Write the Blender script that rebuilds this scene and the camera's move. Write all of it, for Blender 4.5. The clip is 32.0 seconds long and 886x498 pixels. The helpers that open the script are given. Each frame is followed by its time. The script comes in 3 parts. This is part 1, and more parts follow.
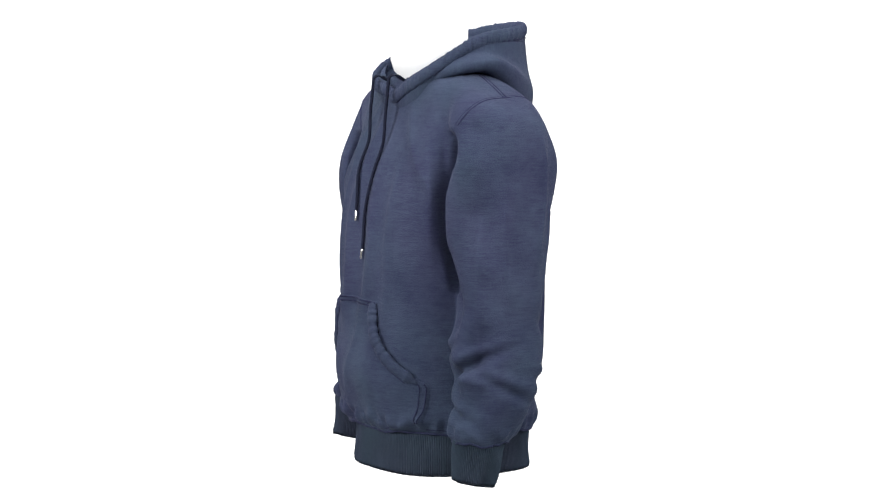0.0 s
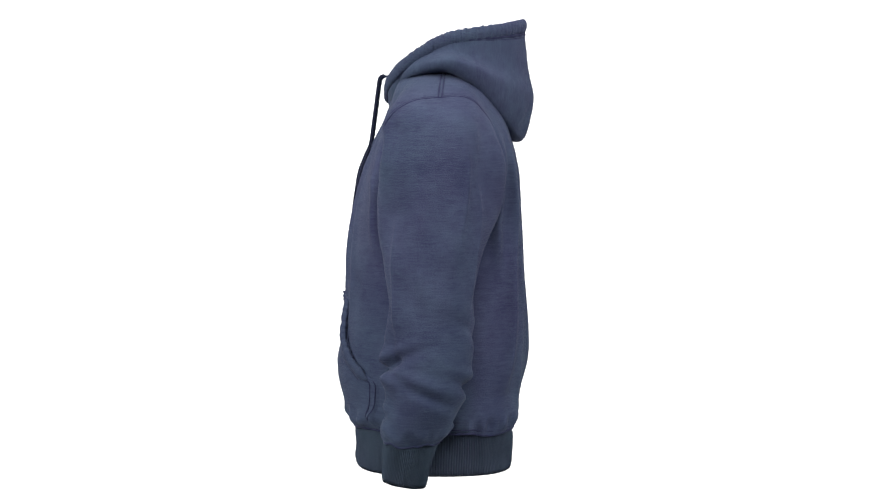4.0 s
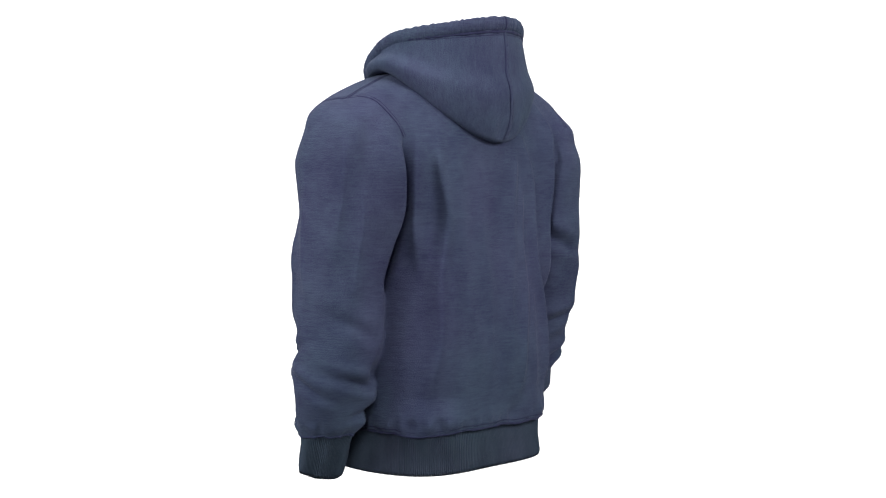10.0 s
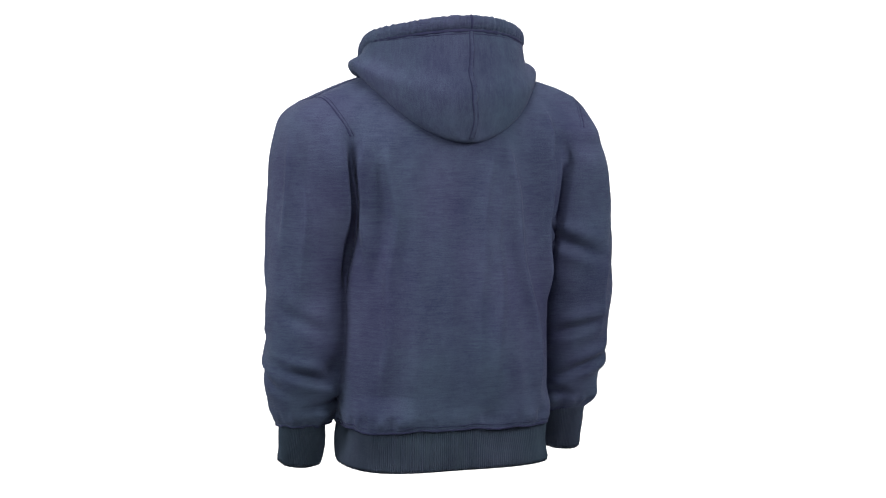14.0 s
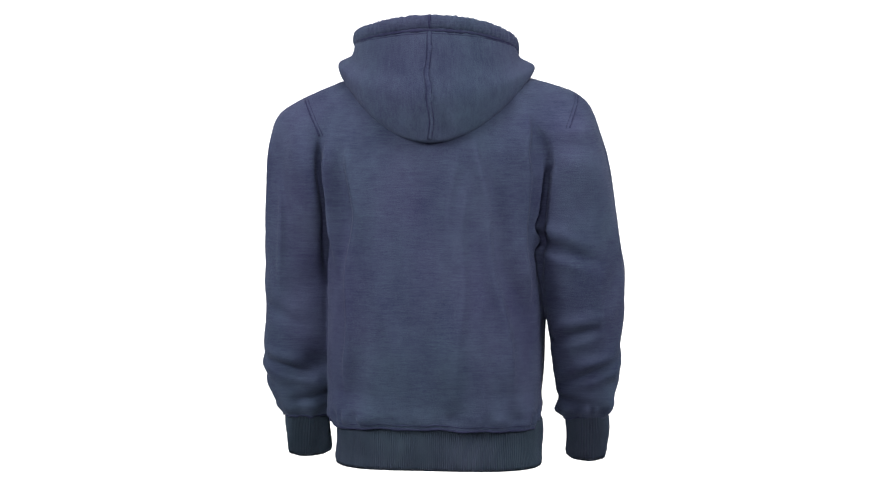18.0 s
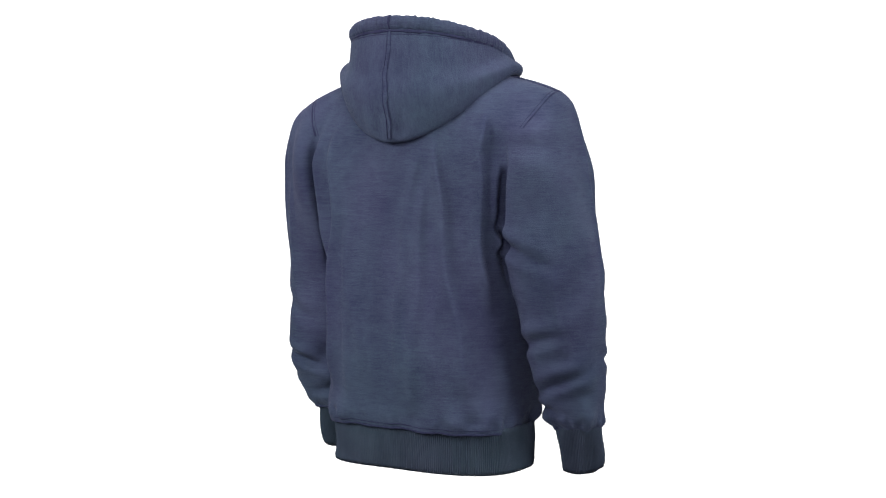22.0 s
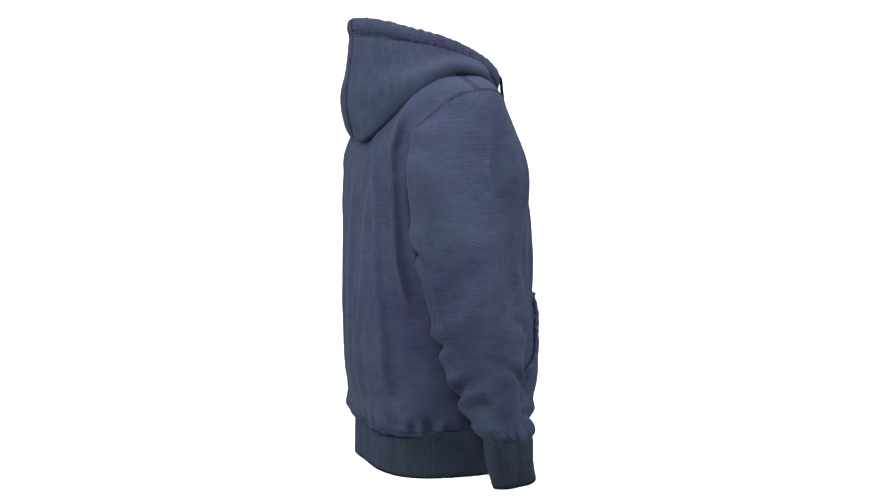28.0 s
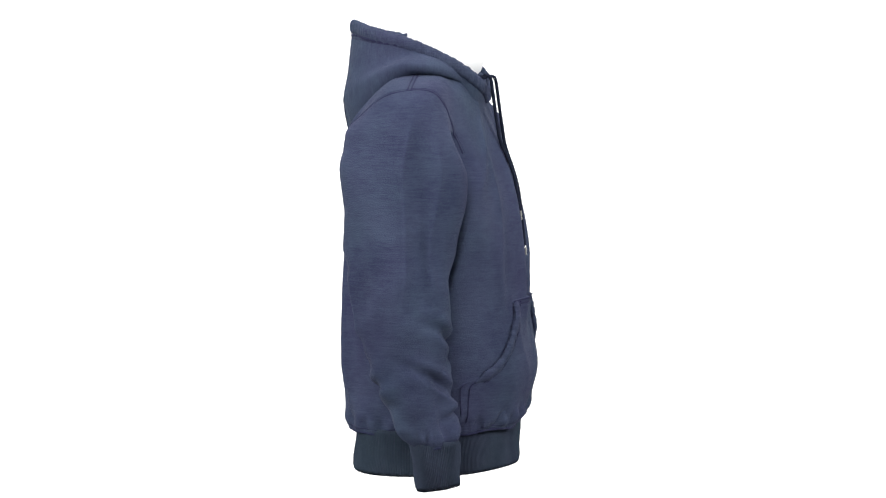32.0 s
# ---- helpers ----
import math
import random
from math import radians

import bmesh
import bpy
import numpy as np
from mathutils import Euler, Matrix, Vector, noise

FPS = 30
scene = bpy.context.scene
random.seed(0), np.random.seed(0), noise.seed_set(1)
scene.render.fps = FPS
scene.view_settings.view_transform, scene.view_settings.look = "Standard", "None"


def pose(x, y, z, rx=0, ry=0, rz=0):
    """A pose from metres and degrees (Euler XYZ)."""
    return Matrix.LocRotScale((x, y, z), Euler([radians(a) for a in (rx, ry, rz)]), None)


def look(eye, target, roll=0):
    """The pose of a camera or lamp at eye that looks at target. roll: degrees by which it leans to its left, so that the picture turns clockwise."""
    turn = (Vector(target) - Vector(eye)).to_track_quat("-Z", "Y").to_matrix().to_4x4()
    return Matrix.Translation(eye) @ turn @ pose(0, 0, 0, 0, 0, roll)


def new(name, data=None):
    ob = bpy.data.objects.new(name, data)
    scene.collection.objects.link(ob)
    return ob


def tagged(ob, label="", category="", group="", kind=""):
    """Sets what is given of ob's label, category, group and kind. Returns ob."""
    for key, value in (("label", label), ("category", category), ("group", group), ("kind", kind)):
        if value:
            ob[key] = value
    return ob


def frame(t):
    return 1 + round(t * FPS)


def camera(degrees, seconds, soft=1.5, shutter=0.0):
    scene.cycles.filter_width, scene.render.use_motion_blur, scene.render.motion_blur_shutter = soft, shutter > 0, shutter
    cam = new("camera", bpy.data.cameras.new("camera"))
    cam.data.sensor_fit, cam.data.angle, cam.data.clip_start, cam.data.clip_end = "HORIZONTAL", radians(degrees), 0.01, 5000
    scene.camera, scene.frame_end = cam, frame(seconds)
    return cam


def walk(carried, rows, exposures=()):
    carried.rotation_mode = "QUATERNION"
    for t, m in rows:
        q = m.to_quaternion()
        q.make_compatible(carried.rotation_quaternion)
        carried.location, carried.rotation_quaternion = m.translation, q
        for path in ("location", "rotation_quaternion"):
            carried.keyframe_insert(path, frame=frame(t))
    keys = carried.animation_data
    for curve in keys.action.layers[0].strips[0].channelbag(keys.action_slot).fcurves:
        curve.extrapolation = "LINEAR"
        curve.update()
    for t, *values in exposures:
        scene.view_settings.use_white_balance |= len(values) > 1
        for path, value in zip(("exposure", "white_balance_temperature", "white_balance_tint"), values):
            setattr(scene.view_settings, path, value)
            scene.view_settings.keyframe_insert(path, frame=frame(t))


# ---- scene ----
import functools

# ---- camera: it stands still, the turntable turns ----
EYE = 1.46           # lens height over the studio floor
HEM = 0.874          # height of the hem's lower edge over the floor
DIST = 3.188         # from the lens to the turntable's axis
SPIN = -6.753        # degrees a second
BACK_AT = 17.3       # when the back faces the lens

cam = camera(27.63, 32.0, 1.2)
VIEW = pose(0.0101, -DIST, EYE, 90 - 3.955, 0, 0)
walk(cam, [(0.0, VIEW), (32.0, VIEW)])


def heading(t):
    return 180 + SPIN * (t - BACK_AT)


# ---- light: four softboxes added out of view, and the glowing backdrop ----
world = bpy.data.worlds.new("studio")
scene.world = world
world.use_nodes = True
world.node_tree.nodes["Background"].inputs[0].default_value = (1, 1, 1, 1)
world.node_tree.nodes["Background"].inputs[1].default_value = 0.3


def soft_light(name, eye, target, size, power):
    data = bpy.data.lights.new(name, "AREA")
    data.shape, data.size, data.energy = "SQUARE", size, power
    ob = new(name, data)
    ob.matrix_world = look(eye, target)
    return ob


soft_light("softbox_front", (-0.5, -3.6, 2.4), (0, 0, 1.2), 1.2, 60)
soft_light("softbox_left", (-2.5, -1.4, 2.45), (0, 0, 1.2), 1.1, 86)
soft_light("softbox_right", (2.5, -1.4, 2.45), (0, 0, 1.2), 1.1, 80)
soft_light("softbox_top", (0.0, -0.5, 3.6), (0, 0, 1.2), 1.3, 46)


# ---- materials ----
def material(name):
    m = bpy.data.materials.new(name)
    m.use_nodes = True
    return m, m.node_tree.nodes, m.node_tree.links, m.node_tree.nodes["Principled BSDF"]


def plain(name, colour, rough=0.6, metal=0.0, glow=0.0):
    m, nodes, links, bsdf = material(name)
    bsdf.inputs["Base Color"].default_value = (*colour, 1)
    bsdf.inputs["Roughness"].default_value = rough
    bsdf.inputs["Metallic"].default_value = metal
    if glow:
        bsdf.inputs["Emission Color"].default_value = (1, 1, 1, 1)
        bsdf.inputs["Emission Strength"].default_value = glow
    return m


def fabric(name, dark, light, streak=(60, 60, 620), bump=0.6, grain=620.0, wear_highlight=1.3):
    """Brushed, pigment-dyed cotton: cloudy dye, fine slub lines along the knit, a soft nap."""
    m, nodes, links, bsdf = material(name)
    coord = nodes.new("ShaderNodeTexCoord")

    def cloud(scale, detail=4.0, stretch=(1, 1, 1)):
        mapping = nodes.new("ShaderNodeMapping")
        mapping.inputs["Scale"].default_value = stretch
        links.new(coord.outputs["Object"], mapping.inputs["Vector"])
        tex = nodes.new("ShaderNodeTexNoise")
        tex.inputs["Scale"].default_value, tex.inputs["Detail"].default_value = scale, detail
        links.new(mapping.outputs[0], tex.inputs["Vector"])
        return tex.outputs["Fac"]

    def maths(op, a, b):
        n = nodes.new("ShaderNodeMath")
        n.operation = op
        for s, v in zip(n.inputs, (a, b)):
            if isinstance(v, (int, float)):
                s.default_value = v
            else:
                links.new(v, s)
        return n.outputs[0]

    big = cloud(9.0, 6.0)
    slub = cloud(1.0, 3.0, streak)
    longer = cloud(1.0, 2.0, tuple(k * f for k, f in zip(streak, (0.35, 0.35, 0.6))))
    fine = cloud(grain, 2.0)
    mixv = maths("ADD", maths("ADD", maths("MULTIPLY", big, 0.30), maths("ADD", maths("MULTIPLY", cloud(45.0, 3.0), 0.10), maths("MULTIPLY", longer, 0.12))), maths("ADD", maths("MULTIPLY", slub, 0.18), maths("MULTIPLY", fine, 0.30)))
    ramp = nodes.new("ShaderNodeValToRGB")
    ramp.color_ramp.elements[0].position, ramp.color_ramp.elements[0].color = 0.40, (*dark, 1)
    ramp.color_ramp.elements[1].position, ramp.color_ramp.elements[1].color = 0.60, (*light, 1)
    links.new(mixv, ramp.inputs[0])
    hue = nodes.new("ShaderNodeMix")
    hue.data_type, hue.blend_type = "RGBA", "MULTIPLY"
    tint = nodes.new("ShaderNodeValToRGB")
    tint.color_ramp.elements[0].position, tint.color_ramp.elements[0].color = 0.36, (1.05, 0.965, 1.03, 1)
    tint.color_ramp.elements[1].position, tint.color_ramp.elements[1].color = 0.64, (0.94, 1.03, 0.985, 1)
    links.new(cloud(6.0, 3.0, (1, 1, 0.55)), tint.inputs[0])
    hue.inputs[0].default_value = 1.0
    links.new(ramp.outputs[0], hue.inputs[6])
    links.new(tint.outputs[0], hue.inputs[7])
    ridge_paint = nodes.new("ShaderNodeMix")          # highlights painted along convex ridges, with dye rubbed off at edges
    ridge_paint.data_type = "RGBA"
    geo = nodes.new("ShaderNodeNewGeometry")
    links.new(maths("MULTIPLY", maths("MINIMUM", maths("MAXIMUM", maths("SUBTRACT", geo.outputs["Pointiness"], 0.515), 0.0), 0.10), wear_highlight), ridge_paint.inputs[0])
    links.new(hue.outputs[2], ridge_paint.inputs[6])
    ridge_paint.inputs[7].default_value = (*(1.9 * c for c in light), 1)
    links.new(ridge_paint.outputs[2], bsdf.inputs["Base Color"])
    b = nodes.new("ShaderNodeBump")
    b.inputs["Strength"].default_value, b.inputs["Distance"].default_value = bump, 0.002
    links.new(maths("ADD", maths("MULTIPLY", slub, 0.5), fine), b.inputs["Height"])
    links.new(b.outputs[0], bsdf.inputs["Normal"])
    bsdf.inputs["Roughness"].default_value = 0.95
    bsdf.inputs["Specular IOR Level"].default_value = 0.12
    bsdf.inputs["Sheen Weight"].default_value, bsdf.inputs["Sheen Roughness"].default_value = 0.05, 0.35
    bsdf.inputs["Sheen Tint"].default_value = (0.55, 0.62, 0.85, 1)
    return m


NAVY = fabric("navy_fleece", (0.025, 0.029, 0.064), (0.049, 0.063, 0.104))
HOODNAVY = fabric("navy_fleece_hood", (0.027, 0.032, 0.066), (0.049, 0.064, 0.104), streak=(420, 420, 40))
RIB = fabric("navy_rib_knit", (0.0238, 0.032, 0.050), (0.038, 0.050, 0.074), streak=(60, 60, 12), bump=0.15, wear_highlight=0.0)
# Stronger painted ridge highlight, with rubbed dye, for the puckered edges
EDGE = fabric("rubbed_highlit_navy_edge", (0.025, 0.029, 0.062), (0.049, 0.062, 0.102), wear_highlight=4.5)
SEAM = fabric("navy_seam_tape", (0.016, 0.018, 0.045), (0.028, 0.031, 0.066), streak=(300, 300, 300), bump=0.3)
CORD = fabric("navy_cord", (0.006, 0.008, 0.018), (0.017, 0.020, 0.038), streak=(500, 500, 500), bump=0.6)
STEEL = plain("nickel_tip", (0.75, 0.74, 0.72), 0.25, 1.0)
# Emission is added to keep the backdrop pure white; it is no lamp
WHITE = plain("glowing_white_backdrop", (0.80, 0.80, 0.80), 0.9, 0.0, 0.75)
# Mid grey, so the added unseen walls, floor and ceiling bounce little light
GREY = plain("unseen_studio_grey", (0.22, 0.22, 0.22), 0.9)
CLEAR, _n, _l, _b = material("clear_acrylic")
_b.inputs["Base Color"].default_value = (1, 1, 1, 1)
_b.inputs["Transmission Weight"].default_value, _b.inputs["Roughness"].default_value, _b.inputs["IOR"].default_value = 1.0, 0.0, 1.006
FORM = plain("white_form", (0.93, 0.93, 0.93), 0.5)


# ---- mesh helpers ----
def mesh_of(name, verts, faces, mat, smooth=True):
    me = bpy.data.meshes.new(name)
    verts, faces = np.asarray(verts, float), [tuple(int(i) for i in f) for f in faces]
    me.from_pydata(verts.tolist(), [], faces)
    me.materials.append(mat)
    if smooth:
        me.polygons.foreach_set("use_smooth", [True] * len(me.polygons))
    me.update()
    return me


def part(name, verts, faces, mat, parent, label=""):
    ob = new(name, mesh_of(name, verts, faces, mat))
    ob.parent = parent
    return tagged(ob, label)


def loft(grid, close_u=True, close_v=False):
    """Faces of a grid of points [rows along v][columns along u]."""
    g = np.asarray(grid, float)
    nv, nu = g.shape[:2]
    iv = np.arange(nv if close_v else nv - 1)
    iu = np.arange(nu if close_u else nu - 1)
    a, b = np.meshgrid(iv, iu, indexing="ij")
    a, b = a.ravel(), b.ravel()
    a2, b2 = (a + 1) % nv, (b + 1) % nu
    faces = np.stack([a * nu + b, a * nu + b2, a2 * nu + b2, a2 * nu + b], 1)
    return g.reshape(-1, 3), faces


def cord_mesh(points, radius, sides=8, flat=1.0, normals=None):
    """A tube along points; with normals, flattened against the surface."""
    p = np.asarray(points, float)
    tan = np.gradient(p, axis=0)
    tan /= np.linalg.norm(tan, axis=1)[:, None] + 1e-12
    ref = np.asarray(normals, float) if normals is not None else np.tile([0.0, -1.0, 0.03], (len(p), 1))
    side = np.cross(tan, ref)
    side /= np.linalg.norm(side, axis=1)[:, None] + 1e-12
    up = np.cross(side, tan)
    r = np.broadcast_to(radius, (len(p),))[:, None]
    rings = [p + r * (math.cos(a) * side + flat * math.sin(a) * up) for a in np.linspace(0, 2 * math.pi, sides, endpoint=False)]
    g = np.stack(rings, 1)
    v, f = loft(g)
    n = len(p)
    caps = [tuple(range(sides))[::-1], tuple((n - 1) * sides + i for i in range(sides))]
    return v, [tuple(x) for x in f] + caps


@functools.lru_cache(None)
def wave_kit(seed, n):
    rng = np.random.RandomState(seed)
    kit = []
    for i in range(n):
        k = rng.normal(size=3)
        k *= (0.6 + 0.9 * rng.rand()) / np.linalg.norm(k)
        kit.append((k.astype("f4"), 6.28 * rng.rand()))
    return kit


def waves(p, scale, seed, n=7):
    """Smooth pseudo-random field of points p, about -1 to 1, with features of that many metres."""
    q = (np.asarray(p) / scale * 2.2).astype("f4")
    out = np.zeros(q.shape[:-1], "f4")
    for k, shift in wave_kit(seed, n):
        out += np.sin(q @ k + np.float32(shift) + np.float32(0.8) * np.sin(q @ np.roll(k, 1) * np.float32(0.7)))
    return out / np.float32(math.sqrt(n))


def profile(*pairs, soft=0.02):
    """A smooth curve over height through (z, value) pairs."""
    pairs = sorted(pairs)
    z = np.array([a for a, b in pairs])
    v = np.array([b for a, b in pairs])
    zz = np.arange(-0.12, 0.90, 0.004)
    vv = np.interp(zz, z, v)
    n = max(1, int(soft / 0.004))
    k = np.exp(-0.5 * (np.arange(-3 * n, 3 * n + 1) / n) ** 2)
    vv = np.convolve(np.pad(vv, 3 * n, mode="edge"), k / k.sum(), "valid")
    return lambda h: np.interp(h, zz, vv).astype(np.asarray(h).dtype if np.ndim(h) else float)


def smin(a, b, k):
    h = np.clip(0.5 + 0.5 * (b - a) / k, 0, 1)
    return b + (a - b) * h - k * h * (1 - h)


def smax(a, b, k):
    return -smin(-a, -b, k)


# ---- the shape of the sweatshirt's body and sleeves: a distance field ----
# x to the wearer's left, y to the back, z up from the hem's lower edge
HALF = profile((0.0, 0.183), (0.065, 0.183), (0.10, 0.187), (0.14, 0.191), (0.22, 0.190), (0.30, 0.193), (0.40, 0.206), (0.48, 0.220), (0.56, 0.226), (0.66, 0.20))
FRONT = profile((0.0, 0.144), (0.06, 0.147), (0.095, 0.154), (0.13, 0.162), (0.17, 0.167), (0.25, 0.160), (0.36, 0.153), (0.44, 0.142), (0.50, 0.125),
                (0.55, 0.106), (0.60, 0.087), (0.65, 0.074), (0.70, 0.05))
REAR = profile((0.0, 0.136), (0.06, 0.138), (0.095, 0.144), (0.13, 0.150), (0.17, 0.155), (0.2, 0.156), (0.3, 0.153), (0.4, 0.145), (0.5, 0.137),
               (0.55, 0.132), (0.60, 0.118), (0.65, 0.08), (0.70, 0.05))
ARMS = {
    1: dict(outer=profile((0.0, 0.279), (0.06, 0.282), (0.10, 0.308), (0.17, 0.317), (0.24, 0.309), (0.45, 0.309), (0.50, 0.307), (0.55, 0.301), (0.61, 0.282), (0.66, 0.25)),
            inner=profile((0.0, 0.200), (0.065, 0.188), (0.17, 0.182), (0.26, 0.172), (0.36, 0.163), (0.45, 0.170), (0.52, 0.186), (0.60, 0.175), (0.66, 0.13)),
            fore=profile((0.0, 0.090), (0.08, 0.090), (0.145, 0.090), (0.2, 0.096), (0.24, 0.088), (0.30, 0.077), (0.36, 0.087), (0.41, 0.095), (0.53, 0.102), (0.60, 0.088), (0.66, 0.04)),
            aft=profile((0.0, -0.02), (0.06, 0.006), (0.085, 0.022), (0.145, 0.045), (0.20, 0.057), (0.30, 0.061), (0.384, 0.073), (0.44, 0.088), (0.53, 0.095), (0.58, 0.090), (0.66, 0.04)),
            slope=0.37),
    -1: dict(outer=profile((0.0, 0.300), (0.062, 0.304), (0.127, 0.327), (0.167, 0.331), (0.207, 0.325), (0.277, 0.332), (0.367, 0.326), (0.437, 0.316), (0.507, 0.306), (0.587, 0.285), (0.635, 0.263), (0.68, 0.23)),
             inner=profile((0.0, 0.229), (0.067, 0.224), (0.117, 0.211), (0.187, 0.200), (0.26, 0.190), (0.31, 0.176), (0.37, 0.165), (0.45, 0.170), (0.52, 0.186), (0.60, 0.175), (0.66, 0.13)),
             fore=profile((0.0, 0.086), (0.07, 0.078), (0.108, 0.075), (0.165, 0.066), (0.22, 0.058), (0.31, 0.064), (0.384, 0.061), (0.45, 0.066), (0.53, 0.060), (0.60, 0.048), (0.68, 0.03)),
             aft=profile((0.0, -0.02), (0.062, -0.004), (0.108, 0.033), (0.145, 0.051), (0.182, 0.070), (0.228, 0.077), (0.292, 0.095), (0.347, 0.101), (0.384, 0.110), (0.43, 0.118), (0.513, 0.128), (0.57, 0.116), (0.66, 0.04)),
             slope=0.23),
}
# creases of the sleeves: height, bearing (0 outer, 90 back, -90 front), climb, spread, width, depth
CREASES = {1: [(0.190, -75, 0.026, 0.85, 0.0085, 0.011), (0.112, -105, -0.014, 0.7, 0.008, 0.008), (0.152, 95, -0.020, 0.8, 0.009, 0.010),
               (0.102, 120, 0.010, 0.7, 0.008, 0.007), (0.150, 5, -0.030, 0.7, 0.008, 0.005), (0.250, 70, -0.03, 0.6, 0.012, 0.004), (0.215, -120, 0.02, 0.5, 0.008, 0.005)],
           -1: [(0.236, -95, 0.030, 0.8, 0.010, 0.009), (0.165, -70, 0.030, 0.8, 0.0085, 0.008), (0.112, -100, -0.012, 0.7, 0.008, 0.007),
                (0.222, 110, -0.016, 0.7, 0.010, 0.009), (0.150, 90, -0.022, 0.8, 0.009, 0.010), (0.100, 130, 0.008, 0.7, 0.008, 0.006), (0.380, 120, 0.03, 0.7, 0.012, 0.010)]}
# long pleats of the body: width in degrees, height, then (height, bearing from the back, left positive) from top to bottom
FOLDS = [(2.8, 0.0042, (0.57, -21), (0.536, -19), (0.423, -10), (0.208, -5), (0.10, -4)),
         (2.6, 0.0075, (0.58, -30), (0.543, -30), (0.427, -33), (0.228, -42), (0.086, -50)),
         (2.3, 0.0070, (0.63, -58), (0.538, -51), (0.461, -50), (0.341, -54), (0.25, -57)),
         (2.2, 0.0040, (0.63, -69), (0.50, -60), (0.40, -62), (0.33, -66)),
         (2.8, 0.0050, (0.50, -24), (0.468, -22), (0.191, -17), (0.08, -14)),
         (3.2, 0.0035, (0.33, -28), (0.20, -30), (0.07, -33)),
         (2.4, 0.0060, (0.58, 60), (0.55, 59), (0.46, 58), (0.32, 60)),
         (2.6, 0.0055, (0.58, 48), (0.544, 47), (0.434, 44), (0.313, 46), (0.222, 48), (0.10, 51)),
         (3.0, 0.0035, (0.56, 37), (0.51, 36), (0.40, 35), (0.295, 31), (0.212, 24), (0.12, 20)),
         (2.4, 0.0025, (0.56, 64), (0.46, 68), (0.36, 73)),
         (3.2, 0.0025, (0.50, 21), (0.35, 16), (0.2, 12), (0.08, 11)),
         (3.2, 0.0035, (0.30, 36), (0.18, 34), (0.07, 32)),
         (2.6, 0.0060, (0.52, 146), (0.35, 146), (0.2, 150)),
         (2.4, 0.0080, (0.56, 123), (0.45, 121), (0.33, 118)),
         (2.6, 0.0030, (0.56, -123), (0.45, -121), (0.33, -118)),
         (2.8, -0.0110, (0.59, 112), (0.45, 110), (0.32, 108)),
         (3.0, -0.0050, (0.59, -112), (0.45, -110), (0.32, -108)),
         (2.6, 0.0050, (0.64, 147), (0.615, 143), (0.483, 121), (0.42, 114)),
         (2.6, 0.0050, (0.64, -147), (0.615, -143), (0.483, -121), (0.42, -114)),
         (5.0, 0.0130, (0.60, -166), (0.40, -166), (0.20, -166)),
         (5.0, 0.0130, (0.58, 166), (0.40, 166), (0.22, 166)),
         (6.0, 0.0028, (0.56, -14), (0.35, -14), (0.10, -14)),
         (2.6, 0.0060, (0.58, -135), (0.40, -137), (0.24, -138)),
         (2.8, 0.0040, (0.45, 166), (0.32, 158), (0.27, 152)),
         (2.8, 0.0035, (0.30, 171), (0.255, 173), (0.11, 187), (0.07, 190)),
         (2.8, 0.0035, (0.30, -146), (0.258, -148), (0.154, -164), (0.08, -170))]


# upright pleats of the sleeves: bearing (0 outer, 90 back), width, height, lower and upper end
PLEATS = {1: [(35, 0.09, 0.0045, 0.36, 0.58), (-50, 0.10, 0.0045, 0.22, 0.45), (62, 0.10, 0.0045, 0.28, 0.50), (-15, 0.10, 0.003, 0.28, 0.5)],
          -1: [(-15, 0.09, 0.0045, 0.28, 0.60), (-50, 0.10, 0.0045, 0.28, 0.56), (60, 0.08, 0.003, 0.20, 0.36)]}


